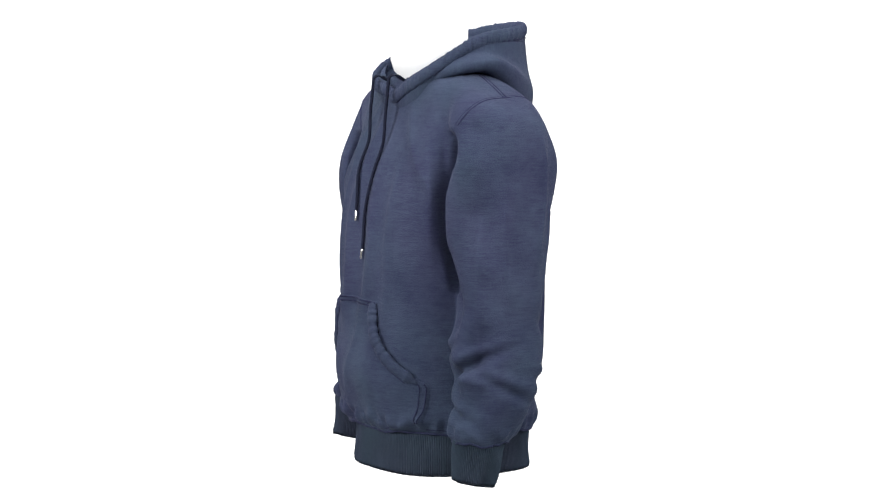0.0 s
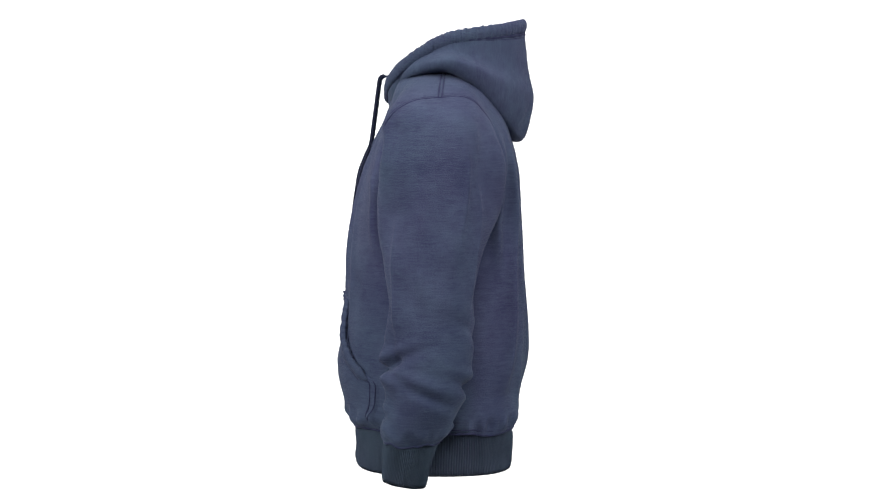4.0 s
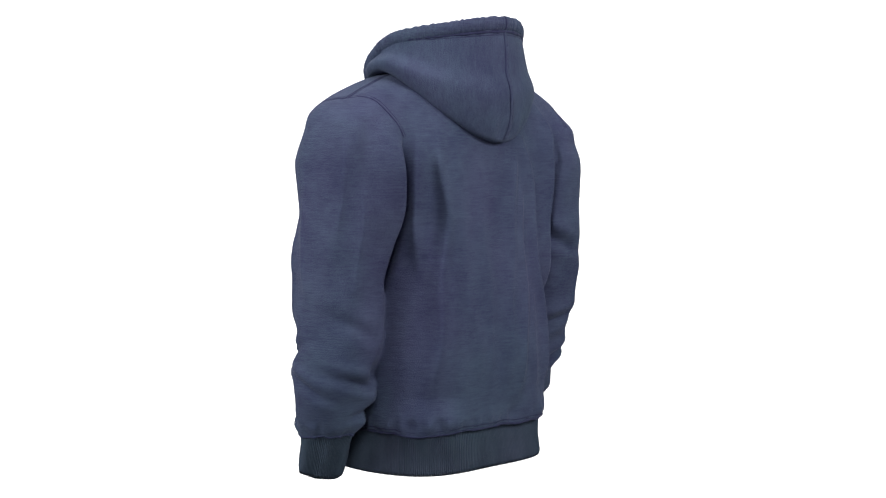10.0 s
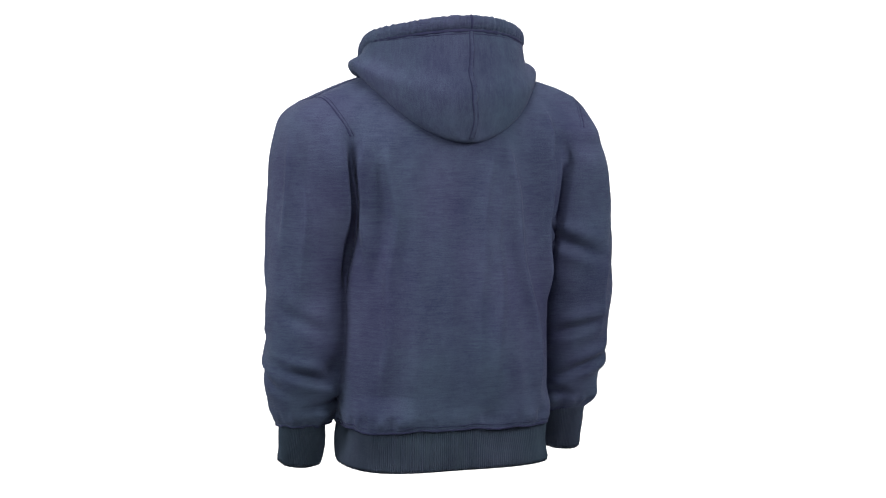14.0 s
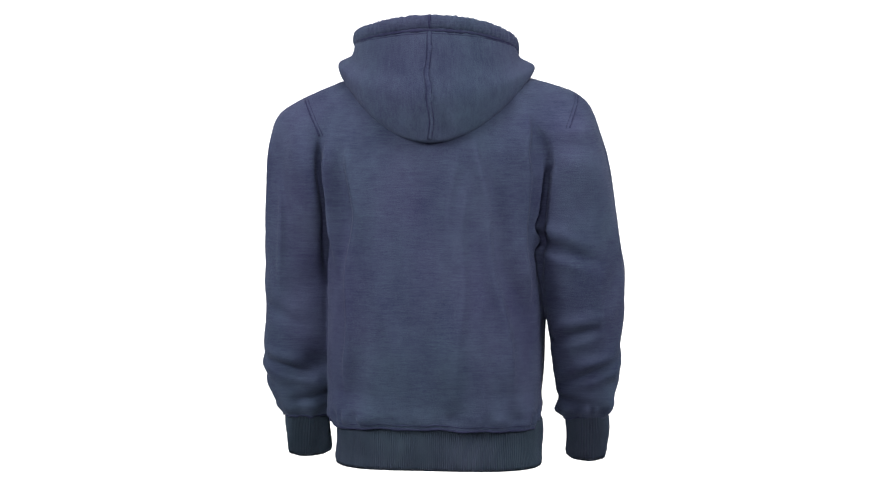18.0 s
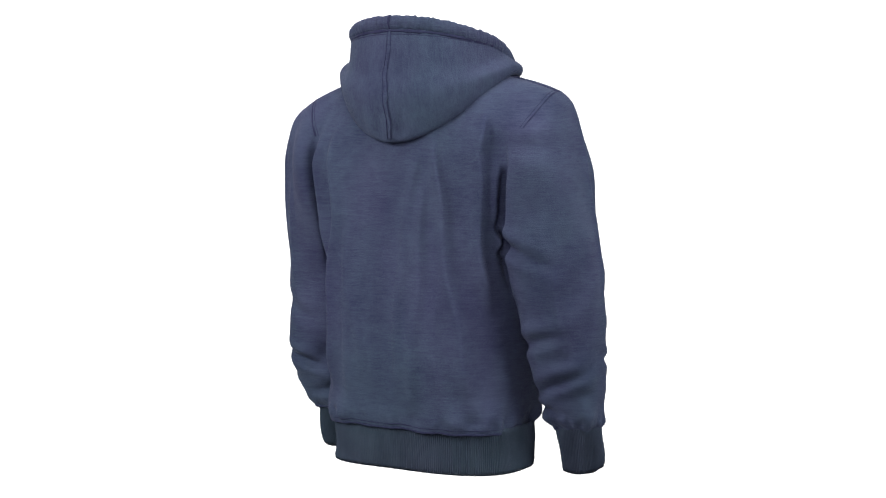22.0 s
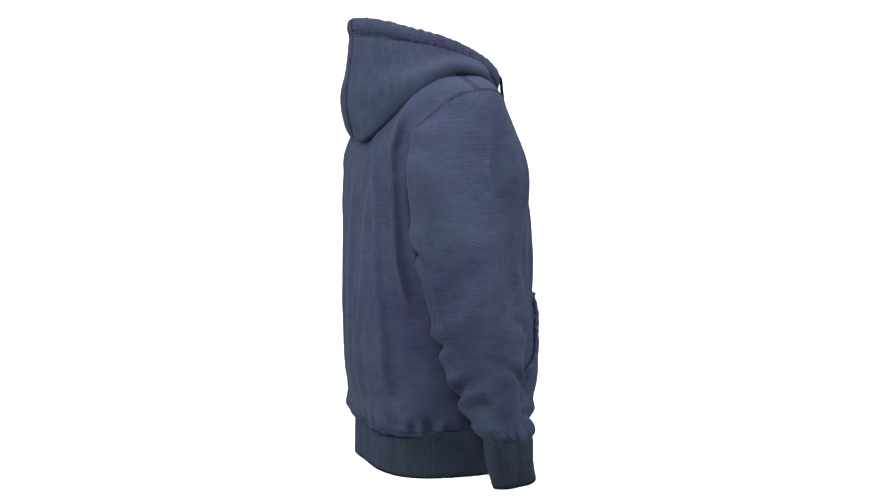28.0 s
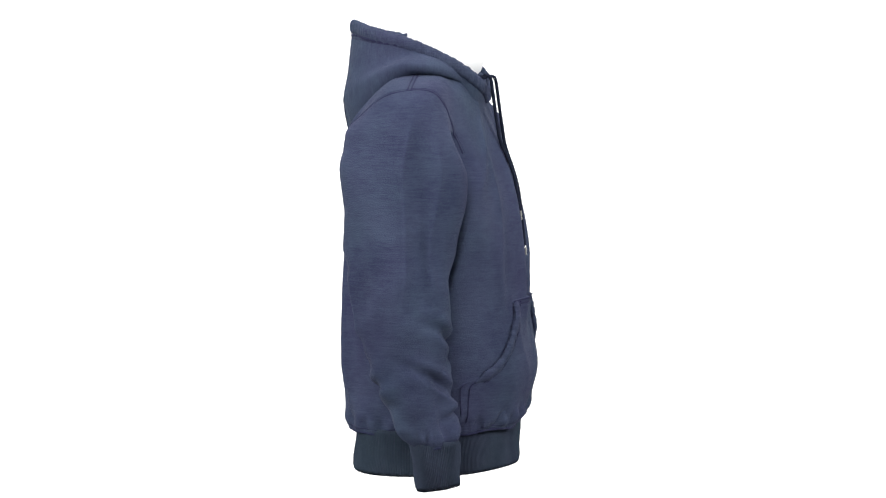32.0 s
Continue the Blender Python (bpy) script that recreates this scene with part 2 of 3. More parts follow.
# where the sleeves swell and cave in: bearing, spread, swelling over height
DENTS = {
    1: [(-54, 0.40, profile((0.605, -0.006), (0.577, -0.011), (0.549, -0.006), (0.521, -0.003), (0.474, -0.007), (0.441, -0.012), (0.399, -0.008), (0.352, 0.001), (0.267, -0.001),
                            (0.228, -0.015), (0.199, -0.021), (0.18, -0.010), (0.169, -0.001), (0.153, -0.009), (0.134, -0.011), (0.083, -0.005), (0.07, 0.0), soft=0.006)),
        (125, 0.40, profile((0.29, 0.0), (0.228, 0.002), (0.191, -0.004), (0.172, -0.013), (0.163, -0.015), (0.14, 0.012), (0.114, 0.001), (0.075, -0.003), soft=0.006)),
        (150, 0.30, profile((0.36, 0.0), (0.33, -0.005), (0.258, 0.001), (0.219, 0.008), (0.179, 0.012), (0.15, 0.006), (0.129, 0.006), (0.116, -0.005), (0.1, 0.0), soft=0.006)),
        (-110, 0.40, profile((0.58, 0.0), (0.56, -0.016), (0.54, -0.018), (0.513, -0.006), (0.466, 0.001), (0.392, 0.0), (0.345, -0.009), (0.298, -0.017), (0.251, -0.014),
                             (0.216, -0.001), (0.197, -0.010), (0.171, -0.020), (0.159, -0.020), (0.123, -0.006), (0.078, -0.004), soft=0.006)),
        (118, 0.42, profile((0.63, 0.0), (0.57, 0.006), (0.52, 0.017), (0.45, 0.022), (0.40, 0.013), (0.36, 0.004), (0.33, 0.0))),
        (66, 0.35, profile((0.62, 0.0), (0.57, -0.009), (0.50, -0.010), (0.43, -0.005), (0.38, 0.0)))],
    -1: [(78, 0.70, profile((0.60, 0.0), (0.577, 0.002), (0.55, -0.007), (0.522, -0.006), (0.485, -0.008), (0.443, -0.008), (0.42, -0.004), (0.383, 0.002), (0.35, 0.005), (0.30, 0.002),
                            (0.24, 0.004), (0.191, -0.005), (0.167, 0.0), (0.146, -0.004), (0.10, 0.0), soft=0.006)),
         (40, 0.35, profile((0.60, 0.0), (0.556, -0.001), (0.5, 0.0), (0.45, 0.0), (0.4, -0.006), (0.36, -0.009), (0.30, -0.010), (0.267, -0.007), (0.2, 0.0), (0.144, 0.004),
                            (0.132, -0.003), (0.09, 0.008), (0.07, 0.0), soft=0.006)),
         (-112, 0.33, profile((0.59, 0.0), (0.559, 0.004), (0.531, 0.011), (0.503, 0.016), (0.466, 0.015), (0.42, 0.011), (0.374, 0.008), (0.327, -0.006), (0.272, 0.003), (0.235, 0.005),
                              (0.21, -0.008), (0.189, 0.006), (0.16, 0.0), soft=0.006)),
         (-58, 0.45, profile((0.21, 0.0), (0.17, -0.011), (0.13, -0.016), (0.09, -0.016), (0.07, -0.006), soft=0.006)),
         (-38, 0.28, profile((0.62, 0.0), (0.55, -0.006), (0.45, -0.012), (0.35, -0.012), (0.28, -0.007), (0.2, 0.0))),
         (-86, 0.30, profile((0.63, 0.0), (0.58, 0.005), (0.53, 0.008), (0.47, 0.008), (0.42, 0.004), (0.38, 0.0)))]}


def gathers(a, seed):
    """How the cloth's edge rises and falls where it is gathered onto a band; a: bearing in radians."""
    ring = np.stack([np.cos(a), np.sin(a), 0 * a], -1)
    return 0.0022 * waves(ring, 0.35, seed) + 0.0016 * waves(ring, 0.13, seed + 1)


def torso_field(p):
    x, y, z = p[..., 0], p[..., 1], p[..., 2]
    a = HALF(z)
    b = np.where(y < 0, FRONT(z), REAR(z))
    n = np.where(y < 0, np.where(x < 0, 2.05 + 0.4 * np.clip((z - 0.06) / 0.12, 0, 1), 2.7) + 0.1 * np.clip((z - 0.28) / 0.15, 0, 1), np.where(x < 0, 2.9, 2.6) + 0.7 * np.clip((z - 0.42) / 0.1, 0, 1) + 0.85 * np.clip((0.125 - z) / 0.05, 0, 1)).astype(z.dtype)
    q = (np.abs(x / a) ** n + np.abs(y / b) ** n) ** (1 / n)
    d = (q - 1) * np.minimum(a, b)
    bearing = np.degrees(np.arctan2(x, y))
    bump = np.zeros_like(d)
    for w, amp, *path in FOLDS:
        zs, bs = [q[0] for q in path[::-1]], [q[1] for q in path[::-1]]
        off = (bearing - np.interp(z, zs, bs).astype(z.dtype) + 1.2 * np.sin(z * 31 + bs[0]) + 180) % 360 - 180
        fade = np.clip((z - zs[0]) / 0.09, 0, 1) * np.clip((zs[-1] + 0.02 - z) / 0.09, 0, 1)
        fade = fade * fade * (3 - 2 * fade)
        s = off / (1.7 * w)
        bump += (2.2 if abs(bs[-1]) < 40 else 3.2 if abs(bs[-1]) < 70 else 1.2) * amp * fade * (1 / (1 + s * s) - 0.35 * np.exp(-(s / 4) ** 2))
    pucker = np.exp(-((z - 0.085) / 0.022) ** 2)
    ring = np.stack([np.cos(np.radians(bearing)), np.sin(np.radians(bearing)), z * 1.5], -1)
    tuck = np.exp(-((z - 0.062) / 0.010) ** 2)
    bump += pucker * (0.002 + 0.0030 * waves(ring, 0.13, 5)) + np.exp(-((z - 0.079) / 0.012) ** 2) * np.where(y < 0, 0.0046, 0.0020) * waves(ring, 0.045, 7) - np.where(y < 0, 0.004, 0.002) * tuck + 0.0018 * waves(p * [1, 1, 0.45], 0.07, 6)
    return d - bump


def cap_field(p):
    x, z = p[..., 0], p[..., 2]
    slope = np.where(x > 0, ARMS[1]["slope"], ARMS[-1]["slope"]).astype(x.dtype)
    return (z - (0.668 + (0.13 - np.abs(x)) * slope)) * 0.93


def arm_field(p, s):
    x, y, z = p[..., 0] * s, p[..., 1], p[..., 2]
    k = ARMS[s]
    o, i, f, b = k["outer"](z), k["inner"](z), -k["fore"](z), k["aft"](z)
    cx, rx, cy, ry = (o + i) / 2, (o - i) / 2, (f + b) / 2, (b - f) / 2
    u, v = (x - cx) / rx, (y - cy) / ry
    e = 2.45 - (0.25 if s > 0 else 0.0) * np.clip((z - 0.3) / 0.12, 0, 1)
    q = (np.abs(u) ** e + np.abs(v) ** e) ** (1 / e)
    d = (q - 1) * np.minimum(rx, ry)
    ang = np.arctan2(v, u)
    low = np.exp(-((z - 0.145) / 0.055) ** 2)
    mid = np.exp(-((z - 0.30) / 0.10) ** 2)
    tilt = 0.018 * np.sin(ang + 0.7 * s) + 0.008 * np.sin(2 * ang + s)
    bump = low * 0.0010 * np.sin((z + tilt) / 0.046 * 6.283 + 1.3 * s) * (0.65 + 0.35 * np.sin(ang * 2 + 1 + s))
    bump += mid * 0.0010 * np.sin((z + 2.6 * tilt) / 0.085 * 6.283)
    for z0, b0, climb, spread, w, depth in CREASES[s]:
        off = (ang - math.radians(b0) + math.pi) % (2 * math.pi) - math.pi
        h = (z - z0 - climb * off) / w
        fade = np.exp(-(off / spread) ** 2)
        bump += depth * fade * (0.55 * np.exp(-((h - 2.0) / 1.2) ** 2) + 0.45 * np.exp(-((h + 2.0) / 1.2) ** 2) - np.exp(-h * h))
    for b0, spread, swell in DENTS[s]:
        off = ((ang - math.radians(b0) + math.pi) % (2 * math.pi) - math.pi) / spread
        bump += swell(z) * np.exp(-off * off)
    for b0, w, high, z0, z1 in PLEATS[s]:
        off = ((ang - math.radians(b0) + 0.05 * np.sin(z * 27 + b0) + (z - 0.42) * 0.5 + math.pi) % (2 * math.pi) - math.pi) / w
        fade = np.clip((z - z0) / 0.06, 0, 1) * np.clip((z1 - z) / 0.06, 0, 1)
        bump += 1.5 * high * fade * (1 / (1 + off * off) - 0.35 * np.exp(-(off / 5) ** 2))
    ring = np.stack([np.cos(ang), np.sin(ang), z * 6], -1)
    bump += np.exp(-((z - 0.082) / 0.02) ** 2) * (0.003 + 0.0045 * waves(ring, 0.35, 9 + s)) + np.exp(-((z - 0.079) / 0.010) ** 2) * 0.0026 * waves(ring, 0.14, 15 + s)
    bump -= 0.004 * np.exp(-((z - 0.064) / 0.008) ** 2)
    bump += 0.0024 * waves(p * [1, 1, 0.8], 0.075, 11 + s)
    return d - bump


def shirt_field(p):
    z = p[..., 2]
    cap = cap_field(p)
    t = smax(torso_field(p), cap, 0.03)
    left = smax(arm_field(p, 1), cap, 0.022)
    right = smax(arm_field(p, -1), cap, 0.022)
    fore = np.clip(-p[..., 1] / 0.04, 0, 1)
    pinch = (0.014 + 0.030 * fore) * np.clip((z - 0.30) / 0.06, 0, 1) * np.clip((0.575 - z) / (0.15 - 0.09 * fore), 0, 1)
    wide = 0.0058 + 0.0030 * fore
    left, right, t = (left + pinch * np.exp(-(t / wide) ** 2), right + pinch * np.exp(-(t / wide) ** 2),
                      t + pinch * np.exp(-(np.minimum(left, right) / wide) ** 2))
    k = 0.004 + 0.022 * np.clip((z - 0.51) / 0.08, 0, 1)
    return smin(smin(t, left, k), right, k), t, left, right


def gradient(fn, p, e=0.001):
    steps = np.eye(3, dtype=p.dtype) * p.dtype.type(e)
    g = np.stack([fn(p + d) - fn(p - d) for d in steps], -1) / (2 * e)
    return g


def settle(fn, p, steps=3, most=0.004):
    """Moves points onto the field's surface."""
    for k in range(steps):
        if k < 3:
            g = gradient(fn, p) if k == 0 or steps > 3 else g
        step = fn(p)[:, None] * g / ((g * g).sum(1)[:, None] + 1e-6)
        n = np.linalg.norm(step, axis=1)[:, None]
        p = p - step * np.minimum(1, most / (n + 1e-9))
    return p


def surface_net(fn, lo, hi, h):
    """A quad mesh of the zero surface of fn."""
    axes = [np.arange(lo[i], hi[i] + h, h) for i in range(3)]
    p = np.stack(np.meshgrid(*axes, indexing="ij"), -1).astype("f4")
    val = fn(p[::8, ::8, ::8])
    for step, band in ((4, 15), (2, 9), (1, 4.6)):
        q = p[::step, ::step, ::step]
        val = val.repeat(2, 0).repeat(2, 1).repeat(2, 2)[tuple(slice(n) for n in q.shape[:3])].copy()
        near = np.abs(val) < band * h
        val[near] = fn(q[near])
    ins = val < 0
    nx, ny, nz = val.shape
    corner = [(i, j, k) for i in (0, 1) for j in (0, 1) for k in (0, 1)]
    count = sum(ins[i:nx - 1 + i, j:ny - 1 + j, k:nz - 1 + k].astype(int) for i, j, k in corner)
    cell = np.argwhere((count > 0) & (count < 8))
    index = -np.ones(count.shape, int)
    index[tuple(cell.T)] = np.arange(len(cell))
    acc, num = np.zeros((len(cell), 3)), np.zeros(len(cell))
    for a in corner:
        for ax in range(3):
            if a[ax]:
                continue
            b = list(a)
            b[ax] = 1
            va = val[tuple((cell + a).T)]
            vb = val[tuple((cell + b).T)]
            m = (va < 0) != (vb < 0)
            t = np.where(m, va / np.where(m, va - vb, 1), 0)
            pos = np.tile(np.array(a, float), (len(cell), 1))
            pos[:, ax] = t
            acc[m] += pos[m]
            num[m] += 1
    verts = np.array(lo) + (cell + acc / num[:, None]) * h
    quads = []
    for ax in range(3):
        o1, o2 = (ax + 1) % 3, (ax + 2) % 3
        sl_a, sl_b = [slice(None)] * 3, [slice(None)] * 3
        sl_a[ax], sl_b[ax] = slice(0, -1), slice(1, None)
        a, b = ins[tuple(sl_a)], ins[tuple(sl_b)]
        for flip, hit in ((False, a & ~b), (True, ~a & b)):
            e = np.argwhere(hit)
            e = e[(e[:, o1] > 0) & (e[:, o2] > 0) & (e[:, o1] < val.shape[o1] - 1) & (e[:, o2] < val.shape[o2] - 1)]
            d1, d2 = np.eye(3, dtype=int)[o1], np.eye(3, dtype=int)[o2]
            q = np.stack([index[tuple((e + s).T)] for s in (-d1 - d2, -d2, 0 * d1, -d1)], 1)
            quads.append(q[:, ::-1] if flip else q)
    return verts, np.concatenate(quads)


def submesh(verts, quads, keep):
    q = quads[keep]
    used, inv = np.unique(q, return_inverse=True)
    return verts[used], inv.reshape(q.shape)


def shirt(p):
    return shirt_field(p)[0]


ARMHOLE = {1: profile((0.36, 0.184), (0.45, 0.187), (0.51, 0.195), (0.56, 0.213), (0.60, 0.232), (0.64, 0.243)),
           -1: profile((0.36, 0.186), (0.45, 0.186), (0.51, 0.186), (0.56, 0.198), (0.60, 0.221), (0.64, 0.246))}


def armhole_x(y, z, s):
    """How far out the armhole seam lies at that depth and height; the garment sits a little twisted."""
    return ARMHOLE[s](z) - 0.22 * s * y * np.clip((z - 0.44) / 0.1, 0, 1)


def front_y(x, z):
    """The chest's surface over x and z."""
    near, far = np.full(np.shape(x), -0.30), np.full(np.shape(x), 0.0)
    for _ in range(17):
        mid = (near + far) / 2
        p = np.stack([x, mid, z], -1)
        inside = smax(torso_field(p), cap_field(p), 0.03) < 0
        far, near = np.where(inside, mid, far), np.where(inside, near, mid)
    return near


def build_shell(hoodie):
    verts, quads = surface_net(shirt, (-0.36, -0.21, 0.03), (0.345, 0.21, 0.72), 0.0034)
    verts = settle(shirt, verts.astype("f4"))
    c = verts[quads].mean(1)
    f, t, left, right = shirt_field(c)
    neck = (c[:, 2] > 0.60) & ((c[:, 0] / 0.090) ** 2 + ((c[:, 1] - 0.018) / 0.085) ** 2 < 1)
    for s, arm in ((1, left), (-1, right)):
        high = c[:, 2] > 0.40
        sleeve = (c[:, 0] * s > 0.1) & np.where(high, c[:, 0] * s > armhole_x(c[:, 1], c[:, 2], s), arm < t)
        low = c[:, 2] < CUFF_TOP - 0.008
        v, q = submesh(verts, quads, sleeve & ~low)
        v[:, 2] = np.maximum(v[:, 2], CUFF_TOP - 0.004)
        k = ARMS[s]
        mid = s * (k["outer"](0.07) + k["inner"](0.07)) / 2
        v[:, 2] += 0.9 * gathers(np.arctan2(v[:, 1] + 0.03, v[:, 0] - mid), 50 + s) * np.exp(-((v[:, 2] - 0.06) / 0.016) ** 2) * (v[:, 2] < 0.12)
        part("sleeve", v, q, NAVY, hoodie, "navy fleece sleeve, creased above its cuff")
        neck |= sleeve
    v, q = submesh(verts, quads, ~neck & (c[:, 2] > 0.058))
    v[:, 2] = np.maximum(v[:, 2], 0.0625)
    v[:, 2] += gathers(np.arctan2(v[:, 1], v[:, 0]), 40) * np.exp(-((v[:, 2] - 0.06) / 0.018) ** 2)
    part("body", v, q, NAVY, hoodie, "navy fleece body with long soft folds")


CUFF_TOP = 0.066


def ribbed(center, rx0, ry0, ribs, tilt=(0, 0), rows=10, n_exp=2.2, n_fore=None, n_lee=None, thick=0.004, depth=0.0011, seed=1):
    """A knitted band: ribs run along it, its edges rounded, open inside. center(h), half axes from below to above."""
    cols = ribs * 6
    a = np.linspace(0, 2 * math.pi, cols, endpoint=False)
    ca, sa = np.cos(a), np.sin(a)
    n_exp = np.where(sa < 0, np.where(ca < 0, *(n_fore or (n_exp, n_exp))), np.where(ca < 0, n_lee or n_exp, n_exp))
    sup = (np.abs(ca) ** n_exp + np.abs(sa) ** n_exp) ** (-1 / n_exp)
    rib = depth * np.cos(a * ribs)
    grid = []
    hs = [(-1, thick)] + [(k, 0.0) for k in range(rows + 1)] + [(rows + 1, thick)]
    for k, inset in hs:
        u = min(max(k / rows, 0), 1)
        edge = -0.0016 if k in (0, rows) else 0
        rx, ry = rx0(u) , ry0(u)
        wob = 0.0016 * np.sin(a * 3 + 5 * u + seed) + 0.001 * np.sin(a * 7 - 4 * u + seed)
        r = np.where(inset > 0, 0, rib) + edge + wob - inset
        cx, cy, cz = center(u)
        x = cx + (rx + r) * ca * sup
        y = cy + (ry + r) * sa * sup
        z = cz + tilt[0] * ca * (1 - u) + tilt[1] * sa * (1 - u) + (0.010 if k == -1 else 0)
        grid.append(np.stack([x, y, z + 0 * a], 1))
    return loft(grid)


def build_hem(hoodie):
    f, r = 0.147, 0.134
    cy = (r - f) / 2
    ry = (r + f) / 2
    v, q = ribbed(lambda u: (-0.005, cy, -0.008 + 0.078 * u), lambda u: 0.183 - 0.003 * u, lambda u: ry - 0.001 - 0.004 * u, 330, rows=12, n_exp=3.4, n_fore=(1.65, 2.7), n_lee=3.7, depth=0.0008)
    part("hem_band", v, q, RIB, hoodie, "dark navy rib-knit hem band")


def build_cuff(hoodie, s):
    k = ARMS[s]
    o0, i0 = (0.279, 0.201) if s > 0 else (0.302, 0.231)
    o1, i1 = (0.278, 0.200) if s > 0 else (0.304, 0.228)
    f0, b0 = (-0.089, -0.020) if s > 0 else (-0.083, -0.013)
    f1, b1 = (-0.086, 0.004) if s > 0 else (-0.078, 0.004)
    v, q = ribbed(lambda u: (s * ((o0 + i0) / 2 * (1 - u) + (o1 + i1) / 2 * u), (f0 + b0) / 2 * (1 - u) + (f1 + b1) / 2 * u, -0.007 + 0.079 * u),
                  lambda u: (o0 - i0) / 2 * (1 - u) + (o1 - i1) / 2 * u,
                  lambda u: (b0 - f0) / 2 * (1 - u) + (b1 - f1) / 2 * u, 84, tilt=(0.0, -0.006), n_exp=2.1, seed=3 + s)
    part("cuff", v, q, RIB, hoodie, "dark navy rib-knit cuff")


# ---- the hood: a ring of profiles, lining, rim, outer bag and fold ----
def hood_curves(b):
    """For bearings b (radians, 0 front, pi back): rim, bulge and fold, each as radius-x, radius-y, height."""
    w = (1 - np.cos(b)) / 2          # 0 at the front, 1 at the back
    turn = (b + math.pi) % (2 * math.pi) - math.pi
    rim_z = 0.639 + 0.120 * w ** 0.8 - 0.009 * np.exp(-((turn + 2.0) / 0.6) ** 2) - 0.006 * np.exp(-((turn - 2.3) / 0.5) ** 2) + 0.0145 * np.sin(b) ** 2 + 0.004 * np.exp(-(turn / 0.5) ** 2) - 0.012 * np.exp(-((turn - 0.1) / 0.2) ** 2) - 0.006 * np.exp(-((turn + 0.55) / 0.35) ** 2) + 0.010 * np.exp(-((turn - 1.3) / 0.4) ** 2) - 0.007 * np.exp(-((turn - 0.5) / 0.3) ** 2)
    dip = -0.006 * np.exp(-(turn / 0.55) ** 2)
    fold_z = 0.646 - dip + (0.026 + 0.003 * np.sin(b)) * np.sin(b) ** 2 - 0.086 * np.clip((w - 0.45) / 0.55, 0, 1) ** 1.6
    bulge_z = 0.659 - dip + (0.022 + 0.003 * np.sin(b)) * np.sin(b) ** 2 - 0.035 * np.clip((w - 0.5) / 0.5, 0, 1) ** 1.3
    return rim_z, bulge_z, fold_z


def hood_point(b):
    """The hood's rows at bearings b: 0 rim, 1 roll, 2 bulge, 3 fold, 4 neck seam; below 0 the lining."""
    rim_z, bulge_z, fold_z = hood_curves(b)
    w = (1 - np.cos(b)) / 2
    s, c = np.sin(b), -np.cos(b)
    back = np.clip((w - 0.5) * 2, 0, 1)
    side = np.sin(b) ** 2 * (1 - back)
    lobe = 0.006 * np.exp(-((b - 3.0) / 0.22) ** 2)      # the bag hangs fuller on the left of its seam
    lean = 0.005 * np.exp(-((b - 2.75) / 0.5) ** 2) - 0.004 * np.exp(-((b - 3.75) / 0.4) ** 2)
    flare = 0.020 * np.exp(-((np.abs((b + math.pi) % (2 * math.pi) - math.pi) - 0.75) / 0.45) ** 2)      # the rim spreads beside the throat
    tuck = 0.014 * np.exp(-(((b + math.pi) % (2 * math.pi) - math.pi) / 0.75) ** 2)      # at the throat the rim stands foremost
    #            x-radius, y-radius, y-centre, z
    throat = np.exp(-(((b + math.pi) % (2 * math.pi) - math.pi) / 0.6) ** 2)
    roll = (rim_z * 0.42 + bulge_z * 0.58) * back + (bulge_z + 0.024) * (1 - back)
    rows = {
        -2: (0.080, 0.080, 0.018, 0.600 + 0 * b),
        -1: (0.112 + 0.5 * flare, 0.095 + 0.5 * flare, 0.022, rim_z - 0.05),
        0: (0.136 + flare, 0.113 + 0.004 * back + lean + flare, 0.028, rim_z),
        1: (0.147 + 0.013 * back, 0.112 - 0.8 * tuck + 0.018 * back + 0.6 * lobe + 0.4 * lean, 0.026, roll + (np.minimum(roll, rim_z - 0.008) - roll) * throat),
        2: (0.170, 0.121 - 1.3 * tuck + 0.017 * back + lobe, 0.026, bulge_z + 0.010 * side + (np.minimum(bulge_z, rim_z - 0.013) - bulge_z) * throat),
        3: (0.160, 0.112 - tuck + 0.017 * back + 0.7 * lobe, 0.020, fold_z + 0.002 * side + (np.minimum(fold_z, rim_z - 0.017) - fold_z) * throat),
        4: (0.120, 0.100, 0.020, fold_z - 0.002),
    }
    return rows, s, c


def hood_row(b, k):
    rows, s, c = hood_point(b)
    keys = sorted(rows)
    out = []
    for col in range(4):
        vals = np.stack([np.broadcast_to(rows[j][col], b.shape) for j in keys])
        j = min(max(int(math.floor(k)) + 2, 0), len(keys) - 2)
        u = k - keys[j]
        p0, p1, p2, p3 = vals[max(j - 1, 0)], vals[j], vals[j + 1], vals[min(j + 2, len(keys) - 1)]
        out.append(p1 + 0.5 * u * (p2 - p0 + u * (2 * p0 - 5 * p1 + 4 * p2 - p3 + u * (3 * (p1 - p2) + p3 - p0))))
    return np.stack([out[0] * s, out[2] + out[1] * c, out[3]], -1)


